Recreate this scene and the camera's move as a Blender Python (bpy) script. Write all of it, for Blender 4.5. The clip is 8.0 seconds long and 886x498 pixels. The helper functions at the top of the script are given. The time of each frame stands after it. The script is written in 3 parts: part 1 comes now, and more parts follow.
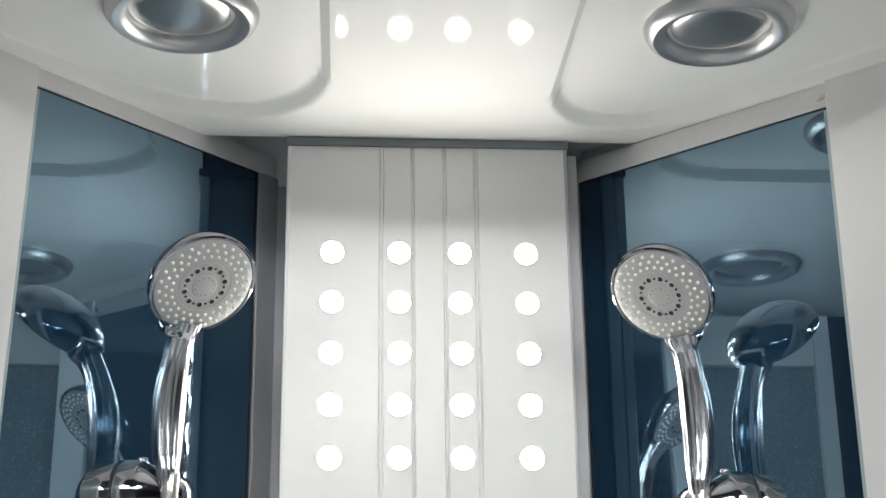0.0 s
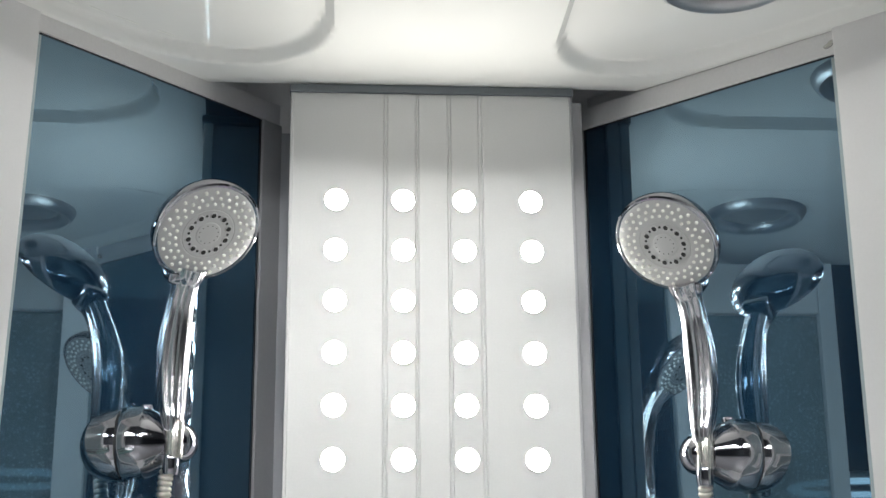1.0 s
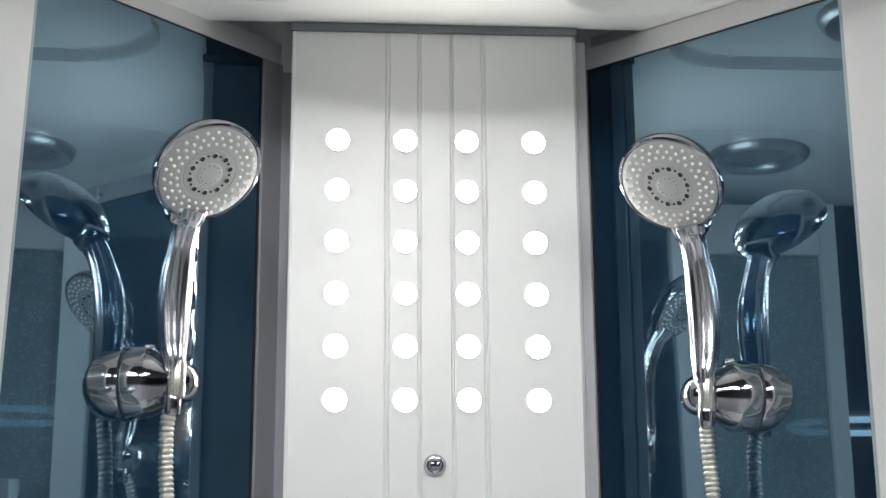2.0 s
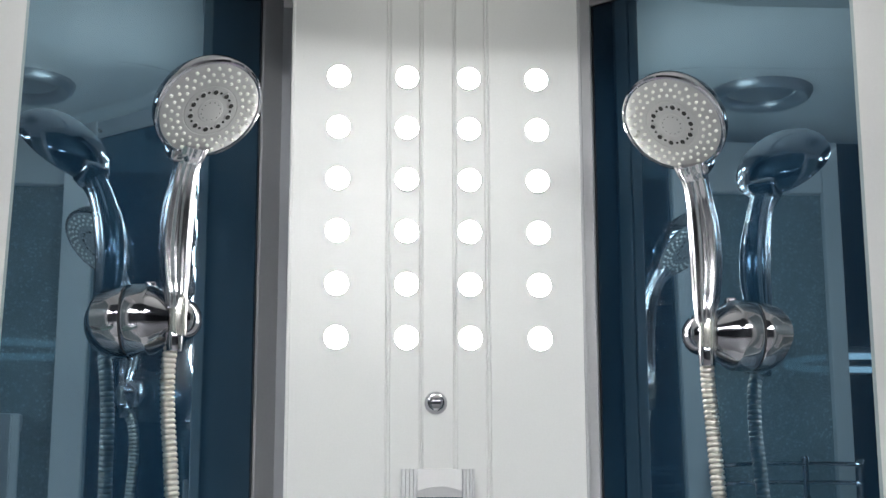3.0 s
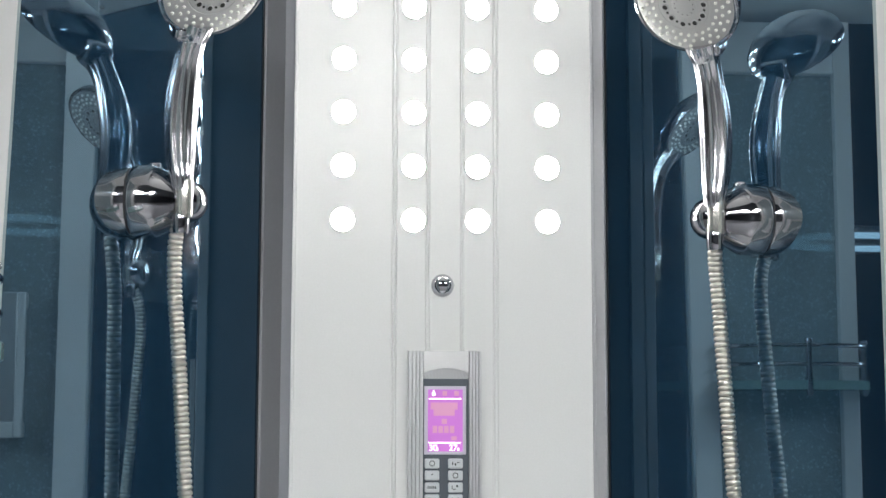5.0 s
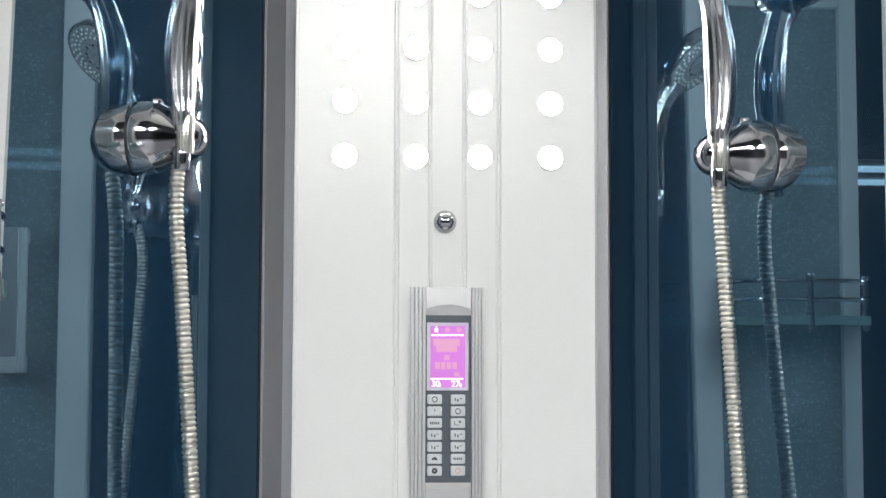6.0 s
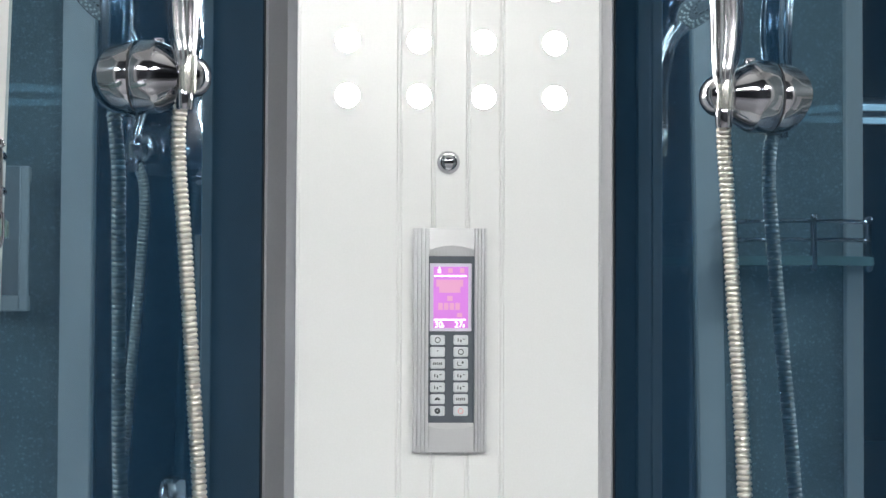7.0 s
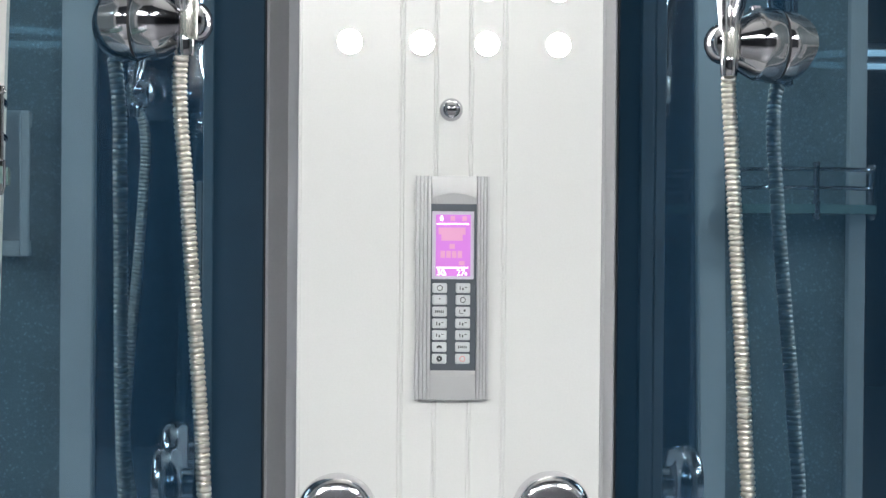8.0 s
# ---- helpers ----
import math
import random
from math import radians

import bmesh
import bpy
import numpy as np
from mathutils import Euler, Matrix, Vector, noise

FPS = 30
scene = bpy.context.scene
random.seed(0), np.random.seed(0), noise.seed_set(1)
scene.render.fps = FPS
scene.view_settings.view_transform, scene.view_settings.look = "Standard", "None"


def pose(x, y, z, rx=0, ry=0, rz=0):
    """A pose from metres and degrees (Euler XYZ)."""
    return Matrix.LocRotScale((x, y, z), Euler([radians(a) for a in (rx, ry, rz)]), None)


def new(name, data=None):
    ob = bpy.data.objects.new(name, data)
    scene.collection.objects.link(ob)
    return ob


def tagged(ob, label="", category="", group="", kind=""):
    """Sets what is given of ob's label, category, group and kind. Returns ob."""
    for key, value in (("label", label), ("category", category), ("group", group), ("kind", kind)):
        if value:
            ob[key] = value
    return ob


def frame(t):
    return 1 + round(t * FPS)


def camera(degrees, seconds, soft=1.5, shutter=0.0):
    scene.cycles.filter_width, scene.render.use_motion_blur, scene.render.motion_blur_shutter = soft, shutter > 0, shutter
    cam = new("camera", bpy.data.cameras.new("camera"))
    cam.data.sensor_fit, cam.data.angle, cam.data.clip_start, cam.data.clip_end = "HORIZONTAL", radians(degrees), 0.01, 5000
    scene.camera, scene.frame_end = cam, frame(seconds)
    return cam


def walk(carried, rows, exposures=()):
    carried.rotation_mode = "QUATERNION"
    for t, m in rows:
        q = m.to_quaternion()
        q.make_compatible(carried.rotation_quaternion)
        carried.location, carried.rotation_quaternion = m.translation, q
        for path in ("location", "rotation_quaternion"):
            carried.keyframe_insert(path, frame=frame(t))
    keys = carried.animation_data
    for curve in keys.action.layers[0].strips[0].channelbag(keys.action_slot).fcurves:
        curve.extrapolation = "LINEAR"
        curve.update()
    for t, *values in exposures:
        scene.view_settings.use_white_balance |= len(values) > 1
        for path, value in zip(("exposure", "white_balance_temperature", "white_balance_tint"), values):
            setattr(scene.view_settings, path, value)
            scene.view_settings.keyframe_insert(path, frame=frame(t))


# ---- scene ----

# ---- camera: stands outside the open cabin and tilts down ----
cam = camera(34.0, 8.0)
# seconds, eye x, y, z, turn to the left, look up, lean
ROWS = [
    (0.0, -0.1061, -1.8032, 1.3309, -3.961, 18.797, -0.653),
    (0.5, -0.1073, -1.8010, 1.3332, -3.917, 17.777, -0.604),
    (1.0, -0.1085, -1.7987, 1.3355, -3.849, 16.644, -0.500),
    (1.5, -0.1097, -1.7965, 1.3377, -3.829, 15.458, -0.418),
    (3.0, -0.1132, -1.7898, 1.3445, -3.838, 11.642, -0.122),
    (3.5, -0.1144, -1.7876, 1.3468, -3.809, 10.412, 0.050),
    (4.0, -0.1156, -1.7853, 1.3491, -3.783, 9.212, 0.110),
    (4.5, -0.1168, -1.7831, 1.3513, -3.744, 8.030, 0.140),
    (6.0, -0.1204, -1.7764, 1.3581, -3.719, 4.111, 0.150),
    (6.5, -0.1216, -1.7742, 1.3604, -3.678, 2.857, 0.204),
    (7.0, -0.1228, -1.7719, 1.3627, -3.688, 1.628, 0.279),
    (7.5, -0.1240, -1.7697, 1.3649, -3.704, 0.430, 0.330),
    (8.0, -0.1252, -1.7675, 1.3672, -3.696, -0.577, 0.509),
]
walk(cam, [(t, pose(x, y, z, 0, 0, turn) @ pose(0, 0, 0, 90 + up, 0, 0) @ pose(0, 0, 0, 0, 0, lean)) for t, x, y, z, turn, up, lean in ROWS],
     exposures=[(0.0, 0.17, 6400, 8), (3.0, 0.17, 6250, 8), (4.7, 0.15, 6250, 8), (5.6, 0.40, 6350, 8), (8.0, 0.46, 6350, 8)])

# ---- world and large lights ----
world = bpy.data.worlds.new("world")
world.use_nodes = True
world.node_tree.nodes["Background"].inputs[0].default_value = (0.02, 0.022, 0.025, 1)
scene.world = world


# ---- materials ----
def material(name, colour, rough=0.5, metal=0.0, grain=0.0, grain_size=300.0, stain=0.0, stain_size=6.0, bump=0.0, coat=0.0, emit=0.0, emit_colour=None, ior=1.5):
    m = bpy.data.materials.new(name)
    m.use_nodes = True
    nt = m.node_tree
    b = nt.nodes["Principled BSDF"]
    b.inputs["Base Color"].default_value = (*colour, 1)
    b.inputs["Roughness"].default_value = rough
    b.inputs["Metallic"].default_value = metal
    b.inputs["IOR"].default_value = ior
    b.inputs["Coat Weight"].default_value = coat
    b.inputs["Coat Roughness"].default_value = 0.03
    if emit:
        b.inputs["Emission Color"].default_value = (*(emit_colour or colour), 1)
        b.inputs["Emission Strength"].default_value = emit
    if grain or stain or bump:
        tc = nt.nodes.new("ShaderNodeTexCoord")
        fine = nt.nodes.new("ShaderNodeTexNoise")
        fine.inputs["Scale"].default_value = grain_size
        fine.inputs["Detail"].default_value = 3
        wide = nt.nodes.new("ShaderNodeTexNoise")
        wide.inputs["Scale"].default_value = stain_size
        wide.inputs["Detail"].default_value = 5
        for n in (fine, wide):
            nt.links.new(tc.outputs["Object"], n.inputs["Vector"])
        if grain or stain:
            r1 = nt.nodes.new("ShaderNodeMapRange")
            r1.inputs[3].default_value, r1.inputs[4].default_value = 1 - grain, 1 + grain
            r2 = nt.nodes.new("ShaderNodeMapRange")
            r2.inputs[1].default_value, r2.inputs[2].default_value = 0.3, 0.7
            r2.inputs[3].default_value, r2.inputs[4].default_value = 1 - stain, 1 + stain * 0.3
            nt.links.new(fine.outputs[0], r1.inputs[0])
            nt.links.new(wide.outputs[0], r2.inputs[0])
            mul = nt.nodes.new("ShaderNodeMath")
            mul.operation = "MULTIPLY"
            nt.links.new(r1.outputs[0], mul.inputs[0])
            nt.links.new(r2.outputs[0], mul.inputs[1])
            tint = nt.nodes.new("ShaderNodeVectorMath")
            tint.operation = "SCALE"
            tint.inputs[0].default_value = colour
            nt.links.new(mul.outputs[0], tint.inputs["Scale"])
            nt.links.new(tint.outputs[0], b.inputs["Base Color"])
            rr = nt.nodes.new("ShaderNodeMapRange")
            rr.inputs[3].default_value, rr.inputs[4].default_value = rough * 0.96, min(1.0, rough * 1.05)
            if stain:
                nt.links.new(wide.outputs[0], rr.inputs[0])
                nt.links.new(rr.outputs[0], b.inputs["Roughness"])
        if bump:
            bp = nt.nodes.new("ShaderNodeBump")
            bp.inputs["Strength"].default_value = bump
            bp.inputs["Distance"].default_value = 0.0006
            nt.links.new(fine.outputs[0], bp.inputs["Height"])
            nt.links.new(bp.outputs[0], b.inputs["Normal"])
    return m


def tinted_mirror(name):
    """Back-coated blue glass: a dark blue body under a strong, slightly blue reflection."""
    m = bpy.data.materials.new(name)
    m.use_nodes = True
    nt = m.node_tree
    b = nt.nodes["Principled BSDF"]
    b.inputs["Base Color"].default_value = (0.008, 0.027, 0.055, 1)
    b.inputs["Roughness"].default_value = 0.12
    g = nt.nodes.new("ShaderNodeBsdfGlossy")
    g.inputs["Color"].default_value = (0.52, 0.80, 1.0, 1)
    g.inputs["Roughness"].default_value = 0.012
    mix = nt.nodes.new("ShaderNodeMixShader")
    tc = nt.nodes.new("ShaderNodeTexCoord")
    film = nt.nodes.new("ShaderNodeTexNoise")
    film.inputs["Scale"].default_value = 9.0
    film.inputs["Detail"].default_value = 4
    rng = nt.nodes.new("ShaderNodeMapRange")
    rng.inputs[3].default_value, rng.inputs[4].default_value = 0.25, 0.31
    nt.links.new(tc.outputs["Object"], film.inputs["Vector"])
    nt.links.new(film.outputs[0], rng.inputs[0])
    nt.links.new(rng.outputs[0], mix.inputs[0])
    nt.links.new(b.outputs[0], mix.inputs[1])
    nt.links.new(g.outputs[0], mix.inputs[2])
    nt.links.new(mix.outputs[0], nt.nodes["Material Output"].inputs[0])
    return m


def speckled_glass(name):
    """Frosted side glass with dried drops."""
    m = material(name, (0.47, 0.55, 0.57), rough=0.35, stain=0.35, stain_size=5.0)
    nt = m.node_tree
    b = nt.nodes["Principled BSDF"]
    tc = nt.nodes.new("ShaderNodeTexCoord")
    v = nt.nodes.new("ShaderNodeTexVoronoi")
    v.inputs["Scale"].default_value = 130.0
    ramp = nt.nodes.new("ShaderNodeMapRange")
    ramp.inputs[1].default_value, ramp.inputs[2].default_value = 0.15, 0.35
    ramp.inputs[3].default_value, ramp.inputs[4].default_value = 1.7, 1.0
    old = b.inputs["Base Color"].links[0].from_socket
    sc = nt.nodes.new("ShaderNodeVectorMath")
    sc.operation = "SCALE"
    nt.links.new(tc.outputs["Object"], v.inputs["Vector"])
    nt.links.new(v.outputs["Distance"], ramp.inputs[0])
    nt.links.new(old, sc.inputs[0])
    nt.links.new(ramp.outputs[0], sc.inputs["Scale"])
    nt.links.new(sc.outputs[0], b.inputs["Base Color"])
    clear = nt.nodes.new("ShaderNodeBsdfTransparent")
    clear.inputs["Color"].default_value = (0.75, 0.88, 0.92, 1)
    mix = nt.nodes.new("ShaderNodeMixShader")
    mix.inputs[0].default_value = 0.4
    nt.links.new(b.outputs[0], mix.inputs[1])
    nt.links.new(clear.outputs[0], mix.inputs[2])
    nt.links.new(mix.outputs[0], nt.nodes["Material Output"].inputs[0])
    return m


WHITE = material("white_paint", (0.75, 0.75, 0.745), rough=0.30, grain=0.045, grain_size=420, stain=0.0, stain_size=4, bump=0.16, ior=1.65)
ACRYLIC = material("white_acrylic", (0.86, 0.855, 0.83), rough=0.055, stain=0.03, stain_size=3)
ALU = material("satin_aluminium", (0.74, 0.73, 0.73), rough=0.38, metal=0.15, grain=0.05, grain_size=260, stain=0.05, bump=0.05)
# darker copy of ALU: the shade beside the column is put into the colour
SHADED_ALU = material("shaded_satin_aluminium", (0.42, 0.42, 0.435), rough=0.42, metal=0.15, grain=0.05, grain_size=260, stain=0.06, bump=0.05)
POST = material("silver_lacquer", (0.82, 0.81, 0.81), rough=0.40, metal=0.1, grain=0.03, grain_size=300, stain=0.04)
DARK_ALU = material("grey_profile", (0.20, 0.22, 0.24), rough=0.45, metal=0.4, grain=0.05, stain=0.08)
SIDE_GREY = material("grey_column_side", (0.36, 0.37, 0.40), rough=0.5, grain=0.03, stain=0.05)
MIRROR = tinted_mirror("blue_mirror_glass")
EDGE = material("glass_edge", (0.40, 0.47, 0.49), rough=0.1)
GASKET = material("black_gasket", (0.03, 0.03, 0.034), rough=0.6)
CHROME = material("chrome", (0.45, 0.45, 0.48), rough=0.085, metal=1.0)
GRIP = material("satin_chrome", (0.70, 0.69, 0.72), rough=0.17, metal=1.0)
HOSE = material("steel_hose", (0.66, 0.63, 0.585), rough=0.38, metal=1.0, stain=0.03, stain_size=40)
SLEEVE = material("silver_plastic", (0.70, 0.69, 0.64), rough=0.25, metal=0.8)
FACE = material("grey_face_plate", (0.42, 0.42, 0.42), rough=0.35, grain=0.02, stain=0.05, stain_size=20)
NUB = material("pale_rubber", (0.84, 0.84, 0.79), rough=0.5)
HOLE = material("black_hole", (0.01, 0.01, 0.01), rough=0.7)
COLLAR = material("lamp_collar", (0.85, 0.85, 0.84), rough=0.3)
LED = material("led_lens", (1.0, 1.0, 1.0), rough=0.3, emit=56.0, emit_colour=(1.0, 0.96, 0.88))
BRUSHED = material("brushed_speaker", (0.46, 0.46, 0.46), rough=0.30, metal=0.9, grain=0.04, grain_size=500)
RING = material("speaker_ring", (0.58, 0.58, 0.59), rough=0.36, metal=0.9)
SILVER = material("silver_cover", (0.66, 0.66, 0.67), rough=0.32, metal=0.6, grain=0.02)
PANEL_DARK = material("dark_control_face", (0.085, 0.10, 0.12), rough=0.35)
BEZEL = material("pale_bezel", (0.62, 0.58, 0.68), rough=0.4)
LCD = material("lit_display", (0.35, 0.10, 0.35), rough=0.3, emit=0.46, emit_colour=(0.66, 0.24, 0.74))
LCD_DIM = material("dim_symbols", (0.4, 0.2, 0.3), rough=0.3, emit=0.42, emit_colour=(0.80, 0.36, 0.60))
LCD_WHITE = material("white_symbols", (1, 1, 1), rough=0.3, emit=1.3, emit_colour=(1.0, 0.9, 1.0))
BUTTON = material("pale_button", (0.62, 0.64, 0.66), rough=0.45)
INK = material("dark_ink", (0.05, 0.055, 0.06), rough=0.6)
RED_INK = material("red_ink", (0.75, 0.32, 0.30), rough=0.6)
FROST = speckled_glass("frosted_glass")
CLEAR_GREEN = material("green_glass_edge", (0.22, 0.34, 0.33), rough=0.08)
TRAY = material("tray_acrylic", (0.75, 0.75, 0.74), rough=0.2, stain=0.04)
FLOOR = material("showroom_tiles", (0.24, 0.24, 0.25), rough=0.3, grain=0.05, stain=0.15, stain_size=2)
ROOM = material("showroom_paint", (0.05, 0.056, 0.066), rough=0.7, grain=0.02, stain=0.08, stain_size=1.5)
ROOM_CEIL = material("showroom_ceiling_paint", (0.06, 0.07, 0.085), rough=0.9, stain=0.08, stain_size=2)
TUBE = material("lamp_glow", (1, 1, 1), emit=1.3, emit_colour=(0.72, 0.90, 1.0))
SPOT_GLOW = material("spot_panel_glow", (1, 1, 1), emit=190.0, emit_colour=(1.0, 0.985, 0.95))
FILL_GLOW = material("panel_glow", (1, 1, 1), emit=26.0, emit_colour=(1.0, 0.985, 0.96))


# ---- mesh helpers ----


def finish(me, angle=35):
    for p in me.polygons:
        p.use_smooth = True
    me.set_sharp_from_angle(angle=radians(angle))
    return me


def part(name, bm, mat, parent=None, label="", m=None, smooth=True):
    bmesh.ops.recalc_face_normals(bm, faces=bm.faces)
    me = bpy.data.meshes.new(name)
    bm.to_mesh(me)
    bm.free()
    me.materials.append(mat)
    if smooth and len(me.polygons) > 100:
        finish(me)
    ob = new(name, me)
    ob.parent = parent
    if m is not None:
        ob.matrix_local = m
    return tagged(ob, label) if label else ob


def again(ob, m, parent=None):
    """Another part on the same mesh."""
    o = new(ob.name.split(".")[0], ob.data)
    o.parent = parent or ob.parent
    o.matrix_local = m
    return o


def empty(name, m, label, category, group="", kind=""):
    ob = new(name)
    ob.matrix_basis = m
    ob.empty_display_size = 0.05
    return tagged(ob, label, category, group, kind)


def box(x0, x1, y0, y1, z0, z1, bevel=0.0, seg=2):
    bm = bmesh.new()
    bmesh.ops.create_cube(bm, size=1)
    for v in bm.verts:
        v.co = ((x0 + x1) / 2 + v.co.x * (x1 - x0), (y0 + y1) / 2 + v.co.y * (y1 - y0), (z0 + z1) / 2 + v.co.z * (z1 - z0))
    if bevel:
        bmesh.ops.bevel(bm, geom=bm.edges[:], offset=bevel, segments=seg, profile=0.5, affect="EDGES")
    return bm


def prism(points, z0, z1, bevel=0.0):
    """A plan outline pulled up from z0 to z1."""
    bm = bmesh.new()
    f = bm.faces.new([bm.verts.new((x, y, z0)) for x, y in points])
    got = bmesh.ops.extrude_face_region(bm, geom=[f])
    for v in got["geom"]:
        if isinstance(v, bmesh.types.BMVert):
            v.co.z = z1
    if bevel:
        bmesh.ops.bevel(bm, geom=bm.edges[:], offset=bevel, segments=2, profile=0.5, affect="EDGES")
    return bm


def lathe(profile, n=48, axis="z"):
    """Turn (radius, height) pairs round an axis; ends at radius 0 are closed."""
    bm = bmesh.new()
    rings = []
    for r, h in profile:
        if r < 1e-6:
            rings.append([bm.verts.new((0, 0, h))])
        else:
            rings.append([bm.verts.new((r * math.cos(2 * math.pi * k / n), r * math.sin(2 * math.pi * k / n), h)) for k in range(n)])
    for a, b in zip(rings, rings[1:]):
        for k in range(n):
            q = [a[k % len(a)], a[(k + 1) % len(a)], b[(k + 1) % len(b)], b[k % len(b)]]
            q = list(dict.fromkeys(q))
            if len(q) > 2:
                bm.faces.new(q)
    if axis == "x":
        bmesh.ops.rotate(bm, verts=bm.verts, matrix=Matrix.Rotation(radians(90), 3, "Y"))
    if axis == "y":
        bmesh.ops.rotate(bm, verts=bm.verts, matrix=Matrix.Rotation(radians(90), 3, "X"))
    return bm


def smooth_path(points, steps):
    """Catmull-Rom through tuples of any length."""
    pts = [points[0], *points, points[-1]]
    out = []
    for a, b, c, d in zip(pts, pts[1:], pts[2:], pts[3:]):
        for k in range(steps):
            t = k / steps
            out.append(tuple(0.5 * (2 * q + (r - p) * t + (2 * p - 5 * q + 4 * r - s) * t * t + (3 * q - p - 3 * r + s) * t ** 3) for p, q, r, s in zip(a, b, c, d)))
    return [*out, tuple(points[-1])]


def sweep(path, radius, n=16, side=Vector((0, 1, 0)), flutes=0, depth=0.0):
    """A tube along points; radius(k, length) gives its radius."""
    bm = bmesh.new()
    P = [Vector(p) for p in path]
    rings, run = [], 0.0
    for k, p in enumerate(P):
        if k:
            run += (p - P[k - 1]).length
        d = (P[min(k + 1, len(P) - 1)] - P[max(k - 1, 0)]).normalized()
        u = d.cross(side).normalized()
        w = u.cross(d)
        r = radius(k, run)
        ring = []
        for j in range(n):
            a = 2 * math.pi * j / n
            q = r * (1 + (depth * math.cos(flutes * a) if flutes else 0))
            ring.append(bm.verts.new(p + u * q * math.cos(a) + w * q * math.sin(a)))
        rings.append(ring)
    for a, b in zip(rings, rings[1:]):
        for j in range(n):
            bm.faces.new((a[j], a[(j + 1) % n], b[(j + 1) % n], b[j]))
    bm.faces.new(rings[0])
    bm.faces.new(rings[-1])
    return bm


# ---- showroom round the cabin ----
def room():
    x0, x1, y0, y1, h = -11.0, 10.5, -7.0, 1.5, 2.9
    tagged(part("floor", box(x0, x1, y0, y1, -0.1, 0.0), FLOOR), "grey polished showroom floor", "floor", kind="structure")
    tagged(part("ceiling", box(x0, x1, y0, y1, h, h + 0.1), ROOM_CEIL), "dark painted showroom ceiling", "ceiling", kind="structure")
    for nm, b in (("wall_north", (x0, x1, y1, y1 + 0.1)), ("wall_south", (x0, x1, y0 - 0.1, y0)), ("wall_west", (x0 - 0.1, x0, y0, y1)), ("wall_east", (x1, x1 + 0.1, y0, y1))):
        tagged(part(nm, box(*b, 0, h), ROOM), "dark painted showroom wall", "wall", kind="structure")


room()


def ring_lamp(x, y, z, half_x, half_y):
    """A long ring of light hung flat under the ceiling."""
    ob = empty("ring_lamp", pose(x, y, z), "oblong white ring lamp under the showroom ceiling", "ceiling lamp", "showroom ring lamps")
    r, straight = half_x, half_y - half_x
    line = [(r * math.cos(a), r * math.sin(a) + (straight if math.sin(a) >= 0 else -straight), 0) for a in (2 * math.pi * (k + 0.5) / 64 for k in range(64))]
    line.append(line[0])
    part("housing", sweep([(p[0], p[1], 0.045) for p in line], lambda k, run: 0.030, 8, side=Vector((0, 0, 1))), SILVER, ob)
    part("diffuser", sweep(line, lambda k, run: 0.026, 10, side=Vector((0, 0, 1))), TUBE, ob, "glowing white ring")
    for e in (-1, 1):
        part("rod", box(e * r - 0.004, e * r + 0.004, -0.004, 0.004, 0.06, 2.9 - z), SILVER, ob)
    return ob


def panel_lamp(x, y, z, width, length, glow):
    ob = empty("panel_lamp", pose(x, y, z, 0, 0, 90), "unseen flat white panel lamp in the showroom ceiling", "ceiling lamp", "showroom panels")
    part("frame", box(-length / 2 - 0.03, length / 2 + 0.03, -width / 2 - 0.03, width / 2 + 0.03, 0.005, 0.03, 0.004), SILVER, ob)
    part("diffuser", box(-length / 2, length / 2, -width / 2, width / 2, -0.004, 0.0049), glow, ob, "glowing white panel")
    return ob


for lx in (-0.40, 0.10):
    panel_lamp(lx, -4.36, 2.865, 0.22, 0.5, SPOT_GLOW)
# added side panels, unseen: diffuse fill for the column, clear of its reflections
for lx in (-1.7, 1.7):
    panel_lamp(lx, -3.6, 2.865, 0.58, 1.8, FILL_GLOW)
ring_lamp(-9.2, -3.78, 2.78, 0.42, 0.66)
ring_lamp(-9.2, -1.75, 2.79, 0.42, 0.56)
ring_lamp(9.0, -1.62, 2.80, 0.42, 0.50)

# ---- the cabin: walls of mirror glass at 45 degrees on both sides of the column ----
HL, HR = 0.304, 0.283          # where each wall's plane meets the column's front plane


